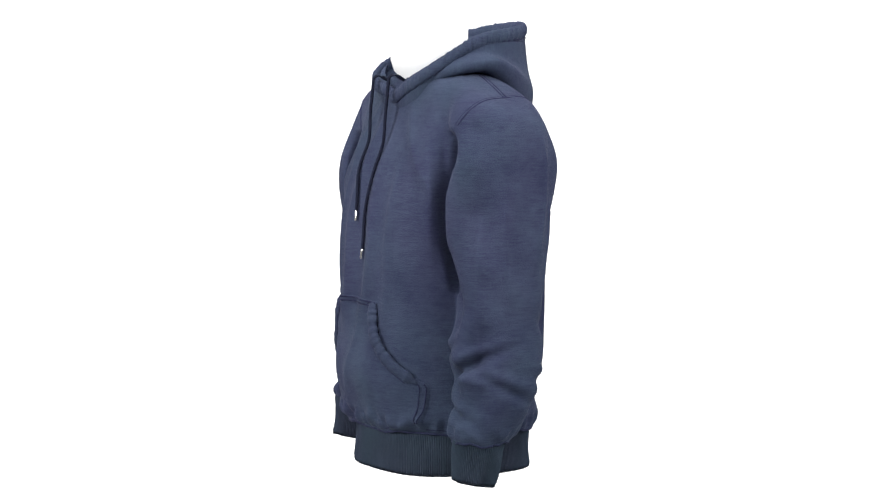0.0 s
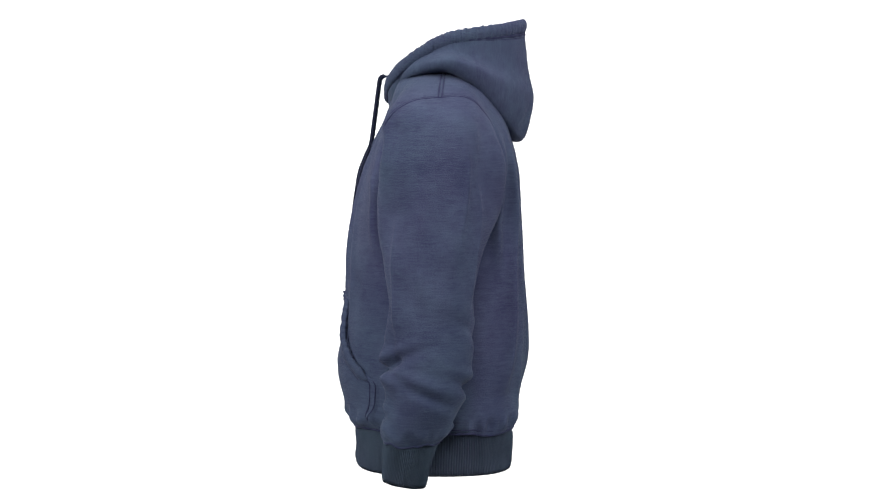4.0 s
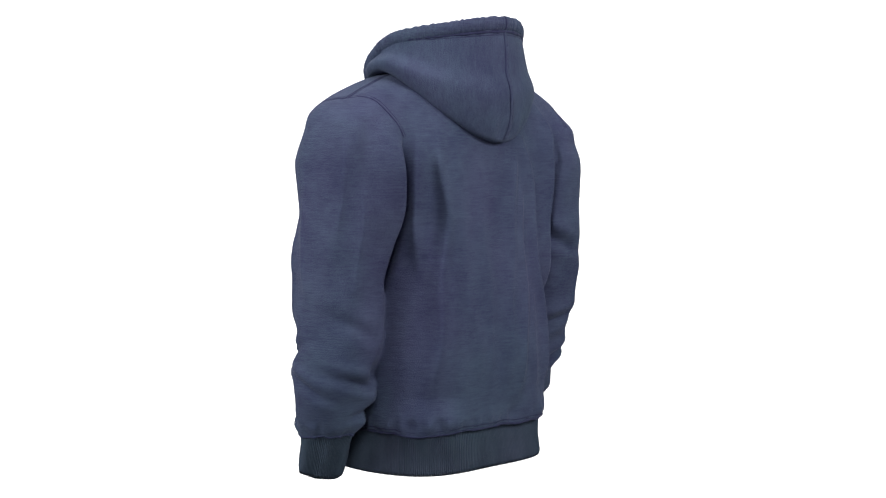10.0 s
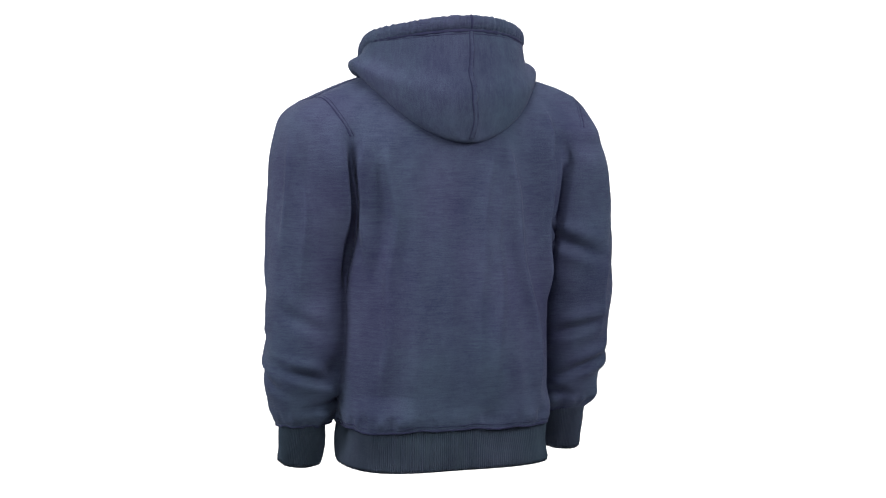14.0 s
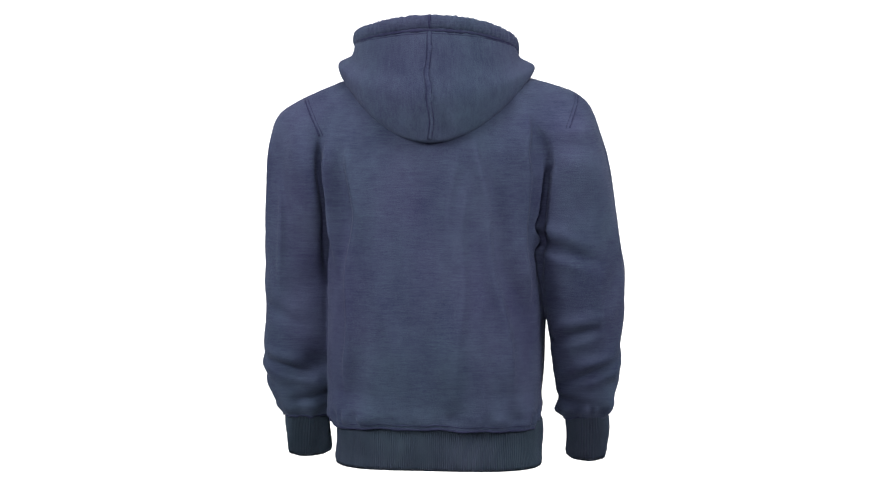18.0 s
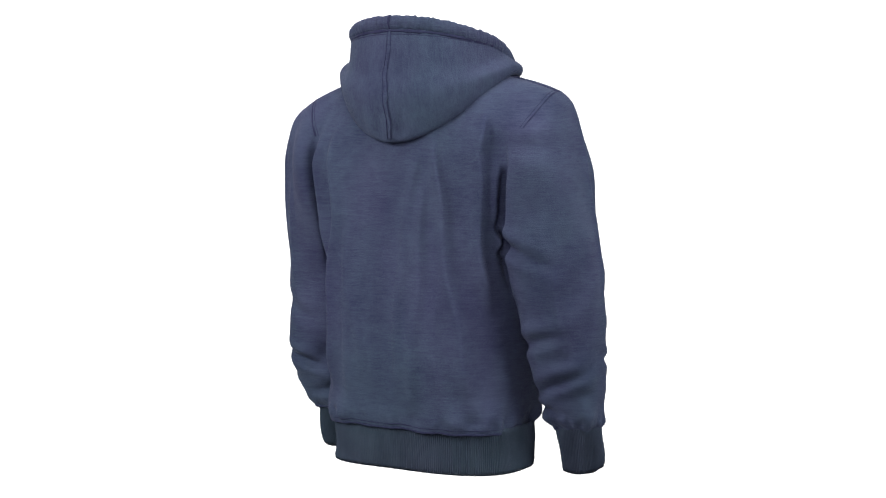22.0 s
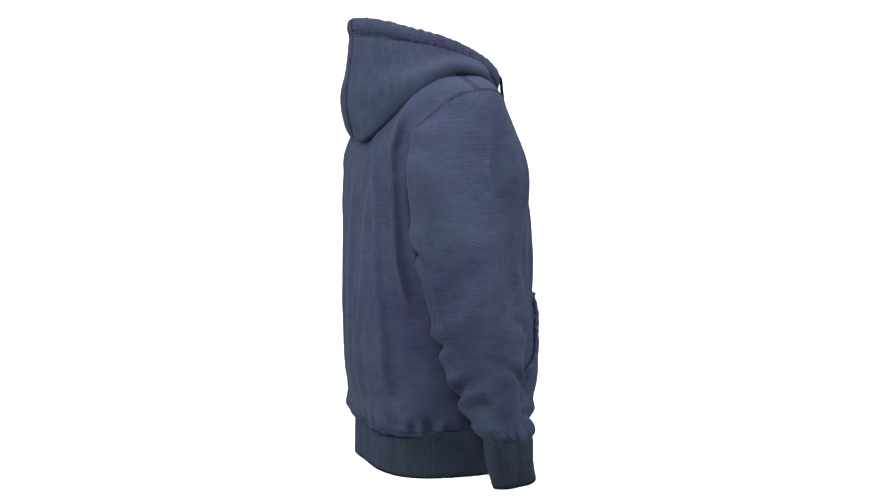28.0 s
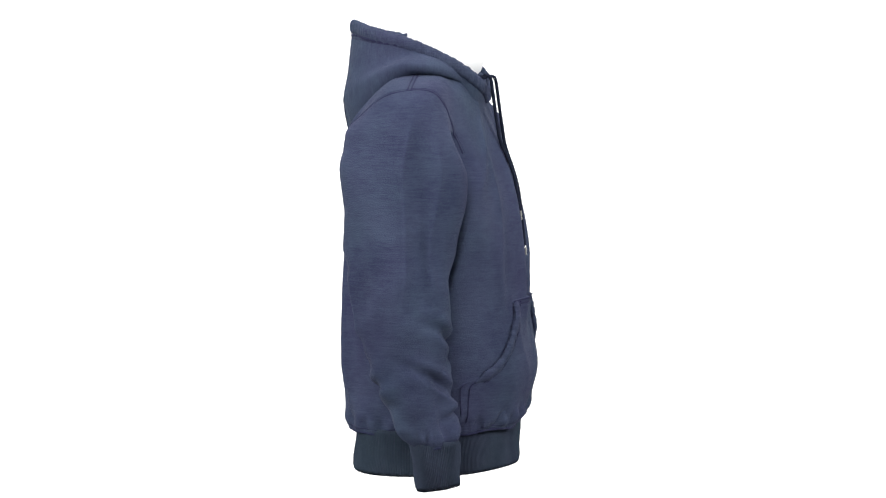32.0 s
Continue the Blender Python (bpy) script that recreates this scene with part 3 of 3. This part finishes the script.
def build_hood(hoodie):
    b = np.linspace(0, 2 * math.pi, 180, endpoint=False)
    g = np.stack([hood_row(b, k) for k in np.concatenate([np.linspace(-2, 0, 10)[:-1], np.linspace(0, 4, 40)])])
    ks = np.concatenate([np.linspace(-2, 0, 10)[:-1], np.linspace(0, 4, 40)])[:, None]
    live = np.clip((1 - np.cos(b)) * 2 - 0.3, 0, 1) * np.clip((ks - 0.4) / 0.5, 0, 1) * np.clip((3.2 - ks) / 0.5, 0, 1)
    tip = np.exp(-((ks - 2.7) / 0.45) ** 2) * np.exp(-((b - math.pi) / 0.35) ** 2)
    ripple = 0.0030 * waves(g * [1, 1, 0.6], 0.07, 21) + tip * 0.004 * np.sin(b * 26 + 1.0) - tip * 0.003
    outward = np.stack([np.sin(b), -np.cos(b), 0 * b], -1)
    g = g + (live * ripple)[:, :, None] * outward
    v, q = loft(g)
    hood = part("hood", v, q[:, ::-1], HOODNAVY, hoodie, "navy fleece hood lying open on the shoulders")
    n = 900
    b = np.linspace(0, 2 * math.pi, n, endpoint=False)
    rim = hood_row(b, 0.12)
    a = np.linspace(0, 2 * math.pi, 20, endpoint=False)
    outw = np.stack([np.sin(b), -np.cos(b), 0 * b], -1)
    wide = 1 + 0.05 * np.sin(b * 37) * np.sin(b * 11 + 1) + 0.05 * np.sin(b * 71 + 5 * np.sin(b * 5))
    ring = []
    for t in a:
        pt = rim + outw * (0.0064 * wide * math.cos(t))[:, None] + np.array([0, 0, 1]) * (0.0118 * wide * math.sin(t) + 0.003)[:, None]
        crumple = 0.0005 * waves(pt * [1, 1, 0.45] + outw * 0.3, 0.0060, 61) + 0.0004 * waves(pt + outw * 0.2, 0.014, 62)
        ring.append(pt + outw * (crumple * math.cos(t))[:, None] + np.array([0, 0, 1]) * (0.6 * crumple * math.sin(t))[:, None])
    v, q = loft(np.stack(ring, 1), True, True)
    part("hood_band", v, q, EDGE, hoodie, "padded drawstring channel along the hood's edge")
    return hood


def normal_at(fn, p):
    g = gradient(fn, p)
    return g / (np.linalg.norm(g, axis=1)[:, None] + 1e-9)


def stitched(name, points, normals, parent, radius=0.0012, flat=0.7, mat=None, label=""):
    points = np.asarray(points, float)
    ragged = 1 + 0.22 * waves(points, 0.005, 81) + 0.15 * waves(points, 0.012, 82)
    v, f = cord_mesh(points, radius * np.clip(ragged, 0.45, 1.6), 6, flat, normals)
    return part(name, v, f, mat or SEAM, parent, label)


def build_armhole(hoodie, s):
    """The overlocked armhole seam with a row of stitches beside it."""
    ang = np.radians(np.linspace(-43, 42, 120))
    near, far = np.full(ang.shape, 0.02), np.full(ang.shape, 0.30)

    def at(r):
        y, z = r * np.sin(ang), 0.46 + r * np.cos(ang)
        return np.stack([s * armhole_x(y, z, s), y, z], -1)

    for _ in range(30):
        mid = (near + far) / 2
        inside = shirt(at(mid)) < 0
        near, far = np.where(inside, mid, near), np.where(inside, far, mid)
    p = at(near)
    n = normal_at(shirt, p)
    stitched("armhole_seam", p + n * 0.0001, n, hoodie, 0.0017, 0.5, label="darker armhole seam")
    side = np.array([-s * 1.0, 0, 0])
    q = settle(shirt, p + side * 0.006)
    stitched("armhole_stitching", q, normal_at(shirt, q), hoodie, 0.0007)


def build_shoulder(hoodie, s):
    u = np.linspace(0, 1, 40)[:, None]
    for k, name in ((-0.003, "shoulder_seam"), (0.003, "shoulder_stitching")):
        a = np.array([s * 0.240, 0.006 + k, 0.64])
        b = np.array([s * 0.118, 0.012 + k, 0.68])
        p = settle(shirt, a + (b - a) * u, 6, 0.02)
        stitched(name, p, normal_at(shirt, p), hoodie, 0.0014)


def build_hem_seam(hoodie):
    a = np.linspace(0, 2 * math.pi, 420)
    for name, z0, r in (("hem_seam", 0.0645, 0.0022), ("hem_stitching", 0.0715, 0.0010)):
        wob = gathers(np.arctan2(0.15 * np.sin(a), 0.19 * np.cos(a)), 40)
        p = np.stack([0.19 * np.cos(a), 0.002 + 0.15 * np.sin(a), z0 + wob], -1)
        f = lambda q: torso_field(q)
        for _ in range(6):
            g = gradient(f, p)
            g[:, 2] = 0
            p = p - f(p)[:, None] * g / ((g * g).sum(1)[:, None] + 1e-6)
        stitched(name, p, normal_at(f, p), hoodie, r, 0.8)


def build_cuff_seam(hoodie, s):
    a = np.linspace(0, 2 * math.pi, 160)
    k = ARMS[s]
    z = CUFF_TOP - 0.002 + 0.0 * a
    o, i, fr, b = k["outer"](z), k["inner"](z), -k["fore"](z), k["aft"](z)
    p = np.stack([s * ((o + i) / 2 + (o - i) / 2 * np.cos(a)), (fr + b) / 2 + (b - fr) / 2 * np.sin(a), z], -1)
    f = lambda q: arm_field(q, s)
    for _ in range(5):
        g = gradient(f, p)
        g[:, 2] = 0
        p = p - f(p)[:, None] * g / ((g * g).sum(1)[:, None] + 1e-6)
    mid = s * (k["outer"](0.07) + k["inner"](0.07)) / 2
    p[:, 2] += 0.9 * gathers(np.arctan2(p[:, 1] + 0.03, p[:, 0] - mid), 50 + s)
    stitched("cuff_seam", p, normal_at(f, p), hoodie, 0.0018, 0.8)


# ---- the kangaroo pocket ----
POCKET_MID, POCKET_TOP, POCKET_FOOT = -0.008, 0.284, 0.066
POCKET_HALF = profile((0.06, 0.159), (0.08, 0.164), (0.10, 0.169), (0.148, 0.176), (0.156, 0.171), (0.175, 0.148), (0.20, 0.121), (0.23, 0.099), (0.26, 0.086), (0.29, 0.080), soft=0.004)


def pocket_skin(u, z, lift=0.0):
    x = POCKET_MID + u * POCKET_HALF(z)
    top = 0.004 * (1 - u * u)
    sag = 0.010 * np.exp(-((z - 0.15) / 0.05) ** 2) * np.clip(1 - np.abs(u) ** 3, 0, 1)
    lee = np.clip(-x / 0.06, 0, 1)
    sag = sag * (1 - 0.75 * lee)
    mouth = (0.0035 - 0.001 * lee) * np.clip(1 - np.abs(np.abs(u) - 0.93) / 0.2, 0, 1) * np.clip((z - 0.15) / 0.03, 0, 1) * np.clip((0.285 - z) / 0.03, 0, 1)
    low = gathers(np.arctan2(front_y(x, z), x), 40) * np.exp(-((z - 0.06) / 0.018) ** 2)
    p = np.stack([x, 0 * x, z + low + top * np.clip((z - 0.2) / 0.08, 0, 1)], -1)
    gather = 0.0052 * np.exp(-((z - 0.083) / 0.014) ** 2) * (0.1 + waves(np.stack([x * 1.0, 0 * x, 0 * x + 0.3 * z], -1), 0.0095, 31)) - 0.0035 * np.exp(-((z - 0.065) / 0.007) ** 2)
    p[..., 1] = front_y(p[..., 0], p[..., 2]) - 0.003 - sag - mouth - gather - 0.0012 * waves(p, 0.05, 33) - lift
    return p


def build_pocket(hoodie):
    z = np.linspace(POCKET_FOOT, POCKET_TOP, 72)
    u = np.linspace(-1, 1, 130)
    uu, zz = np.meshgrid(u, z)
    g = pocket_skin(uu, zz)
    pad = np.pad(g, ((1, 1), (1, 1), (0, 0)), mode="edge")
    for sl in ((0, slice(None)), (-1, slice(None)), (slice(None), 0), (slice(None), -1)):
        pad[sl][..., 1] = front_y(pad[sl][..., 0], pad[sl][..., 2]) + 0.002
    free = (pad[:, 0, 2] > 0.152) & (pad[:, 0, 2] < POCKET_TOP - 0.004)      # the openings stand off the belly
    for col, inner in ((0, 1), (-1, -2)):
        pad[free, col, 0] = pad[free, inner, 0] * 0.90 + POCKET_MID * 0.10
    v, q = loft(pad, False)
    pocket = part("pocket", v, q, NAVY, hoodie, "navy kangaroo pocket across the belly")
    for s in (-1, 1):
        zc = np.linspace(0.152, POCKET_TOP - 0.002, 90)
        inset = 0.0085 / POCKET_HALF(zc)
        p = pocket_skin(s * (1 - inset), zc, -0.0006)
        n = np.tile([0.25 * s, -1.0, 0.05], (len(p), 1))
        rad = 0.0114 * (1 + 0.11 * np.sin(zc * 300 + s) * np.sin(zc * 110) + 0.06 * np.sin(zc * 610 + 3 * np.sin(zc * 90)))
        rad = rad * (1.0 if s > 0 else 0.85) * np.clip((zc - 0.148) / 0.016, 0.25, 1) * np.clip((POCKET_TOP + 0.004 - zc) / 0.012, 0.4, 1)
        v, f = cord_mesh(p, rad, 16, 0.52, n)
        part("pocket_binding", v, f, EDGE, pocket, "puckered band along the pocket opening")
        for off in (0.0175, 0.0215):
            p = pocket_skin(s * (1 - off / POCKET_HALF(zc)), zc, 0.0004)
            stitched("binding_stitching", p, n, pocket, 0.0011)
        zs = np.linspace(POCKET_FOOT + 0.018, 0.152, 40)
        for off in (0.0015, 0.0075):
            p = pocket_skin(s * (1 - off / POCKET_HALF(zs)), zs, 0.0003)
            stitched("side_stitching", p, n[:40], pocket, 0.0014)
    ut = np.linspace(-1, 1, 60)
    for off in (0.0015, 0.0075):
        p = pocket_skin(ut, np.full(60, POCKET_TOP - off), 0.0004)
        stitched("top_stitching", p, np.tile([0, -1.0, 0.1], (60, 1)), pocket, 0.0015)


# ---- drawstrings ----
def build_string(hoodie, path, hang, tip):
    """path: x over height; the string leaves the hood's edge, hangs free, then lies on the chest."""
    z = np.linspace(0.664, tip, 120)
    x = path(z) + 0.0012 * np.sin(z * 70)
    chest = front_y(x, z) - 0.0042
    free = -0.102 - (0.664 - z) * hang
    y = -smax(-chest, -free, 0.006)
    start = np.array([[x[0], -0.072, 0.663], [x[0], -0.086, 0.674], [x[0], -0.097, 0.6745], [x[0], y[0] + 0.002, 0.670]])
    p = np.concatenate([start, np.stack([x, y, z], -1)])
    for _ in range(2):
        p[1:-1] = (p[:-2] + 2 * p[1:-1] + p[2:]) / 4
    twist = 1 + 0.10 * np.sin(np.arange(len(p)) * 2.1)
    v, f = cord_mesh(p, 0.0030 * twist, 8)
    cord = part("drawstring", v, f, CORD, hoodie, "dark navy braided drawstring with a metal tip")
    end = p[-1] + (p[-1] - p[-4]) / np.linalg.norm(p[-1] - p[-4]) * np.array([[-0.002], [0.0], [0.016], [0.0172]])
    v, f = cord_mesh(end, np.array([0.0022, 0.0028, 0.0028, 0.0022]), 12)
    part("tip", v, f, STEEL, cord, "silver metal cord tip")


def build_hood_seams(hoodie, hood):
    k = np.linspace(0.12, 2.96, 60)
    for off, name in ((-0.0032, "hood_seam"), (0.0032, "hood_seam"), (0.0, "hood_ridge")):
        sway = 0.0025 * np.sin((k - 0.4) * 2.3) + 0.001 * np.sin(k * 7)
        p = np.concatenate([hood_row(np.array([math.pi - (off + w) / 0.14]), kk) for kk, w in zip(k, sway)])
        p[:, 1] += 0.0002
        r = 0.0011 if off else 0.0042
        stitched(name, p, np.tile([0, 1.0, 0.2], (len(p), 1)), hood, r, 0.7 if off else 0.16, None if off else NAVY)
    turn = np.radians(np.linspace(-75, 75, 24))
    top = hood_row(np.array([math.pi]), 0.12)[0]
    p = np.stack([np.full(24, top[0]), top[1] + 0.0072 * np.cos(turn), top[2] + 0.0126 * np.sin(turn) + 0.003], -1)
    stitched("band_seam", p, np.stack([0 * turn, np.cos(turn), np.sin(turn)], -1), hood, 0.0022, 0.3)
    b = np.linspace(0.45, 2 * math.pi - 0.55, 240)
    for kk, r, name in ((0.30, 0.0032, "rim_seam"), (0.37, 0.0010, "rim_stitching")):
        p = hood_row(b, kk)
        n = np.stack([np.sin(b), -np.cos(b), 0.3 + 0 * b], -1)
        stitched(name, p - n * 0.0002, n, hood, r * (1 + 0.18 * np.sin(b * 90) * np.sin(b * 41 + 2)), 0.6)


# ---- the garment ----
def build_hoodie():
    hoodie = new("hoodie")
    hoodie.location = (0, 0, HEM)
    tagged(hoodie, "faded navy pullover hoodie on a white dress form", "hoodie")
    build_shell(hoodie)
    build_hem(hoodie)
    build_hem_seam(hoodie)
    for s in (1, -1):
        build_cuff(hoodie, s)
        build_cuff_seam(hoodie, s)
        build_armhole(hoodie, s)
        build_shoulder(hoodie, s)
    hood = build_hood(hoodie)
    build_hood_seams(hoodie, hood)
    build_pocket(hoodie)
    build_string(hoodie, profile((0.34, 0.017), (0.46, 0.016), (0.52, 0.024), (0.60, 0.021), (0.67, 0.013)), 0.13, 0.372)
    build_string(hoodie, profile((0.40, -0.010), (0.43, -0.014), (0.46, -0.024), (0.56, -0.037), (0.67, -0.050)), 0.13, 0.436)
    return hoodie


# ---- what carries it: a white dress form on a pole, on a turntable ----
def lathe(rings, sides=48):
    a = np.linspace(0, 2 * math.pi, sides, endpoint=False)
    g = [np.stack([rx * np.cos(a), cy + ry * np.sin(a), z + 0 * a], -1) for z, rx, ry, cy in rings]
    v, f = loft(g)
    n = len(rings)
    return v, [tuple(x) for x in f] + [tuple(range(sides))[::-1], tuple((n - 1) * sides + i for i in range(sides))]


def build_form():
    rings = [(0.03, 0.11, 0.085, 0.0), (0.05, 0.15, 0.11, 0.0), (0.15, 0.16, 0.125, 0.0), (0.3, 0.15, 0.12, 0.0), (0.42, 0.165, 0.125, 0.0), (0.52, 0.175, 0.105, 0.0),
             (0.58, 0.17, 0.085, 0.0), (0.615, 0.15, 0.075, 0.008), (0.64, 0.105, 0.066, 0.012), (0.655, 0.066, 0.060, 0.010),
             (0.68, 0.068, 0.067, -0.010), (0.70, 0.068, 0.068, -0.016), (0.752, 0.067, 0.067, -0.014), (0.760, 0.060, 0.060, -0.012), (0.763, 0.030, 0.030, -0.010)]
    form = new("dress_form", mesh_of("dress_form", *lathe(rings), FORM))
    form.location = (0, 0, HEM)
    return tagged(form, "smooth white dress form inside the hoodie", "dress form")


def build_stand():
    stand = new("form_stand")
    tagged(stand, "white pole stand that carries the dress form", "stand")
    part("base", *lathe([(0.03, 0.16, 0.16, 0), (0.036, 0.165, 0.165, 0), (0.044, 0.16, 0.16, 0), (0.052, 0.03, 0.03, 0)]), FORM, stand)
    part("pole", *lathe([(0.05, 0.009, 0.009, 0), (HEM + 0.031, 0.009, 0.009, 0)], 24), CLEAR, stand, "clear acrylic pole")
    disc = new("turntable", mesh_of("turntable", *lathe([(0.0, 0.27, 0.27, 0), (0.004, 0.275, 0.275, 0), (0.026, 0.275, 0.275, 0), (0.03, 0.27, 0.27, 0)], 72), FORM))
    tagged(disc, "round white motorised turntable on the floor", "turntable")
    return stand, disc


# ---- the studio: glowing backdrop, with grey floor, walls and ceiling added out of view ----
def box(x0, x1, y0, y1, z0, z1):
    v = [(x, y, z) for x in (x0, x1) for y in (y0, y1) for z in (z0, z1)]
    return v, [(0, 1, 3, 2), (4, 6, 7, 5), (0, 4, 5, 1), (2, 3, 7, 6), (0, 2, 6, 4), (1, 5, 7, 3)]


def slab(name, dims, label, mat):
    ob = new(name, mesh_of(name, *box(*dims), mat, False))
    return tagged(ob, label, "studio", kind="structure")


def build_studio():
    slab("floor", (-4, 4, -5, 2.6, -0.1, 0), "plain grey studio floor, added out of view", GREY)
    slab("ceiling", (-4, 4, -5, 2.6, 4.0, 4.1), "grey studio ceiling, added out of view", GREY)
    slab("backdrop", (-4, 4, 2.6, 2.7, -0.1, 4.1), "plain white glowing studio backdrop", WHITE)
    slab("wall_left", (-4.1, -4, -5, 2.7, -0.1, 4.1), "grey studio wall, added out of view", GREY)
    slab("wall_right", (4, 4.1, -5, 2.7, -0.1, 4.1), "grey studio wall, added out of view", GREY)
    slab("wall_behind", (-4.1, 4.1, -5.1, -5, -0.1, 4.1), "grey studio wall, added out of view", GREY)


build_studio()
hoodie = build_hoodie()
form = build_form()
stand, turntable = build_stand()


def motions():
    rows = [i * 0.5 for i in range(65)]
    for thing, z in ((hoodie, HEM), (form, HEM), (stand, 0.0), (turntable, 0.0)):
        walk(thing, [(t, pose(0, 0, z, 0, 0, heading(t))) for t in rows])


motions()
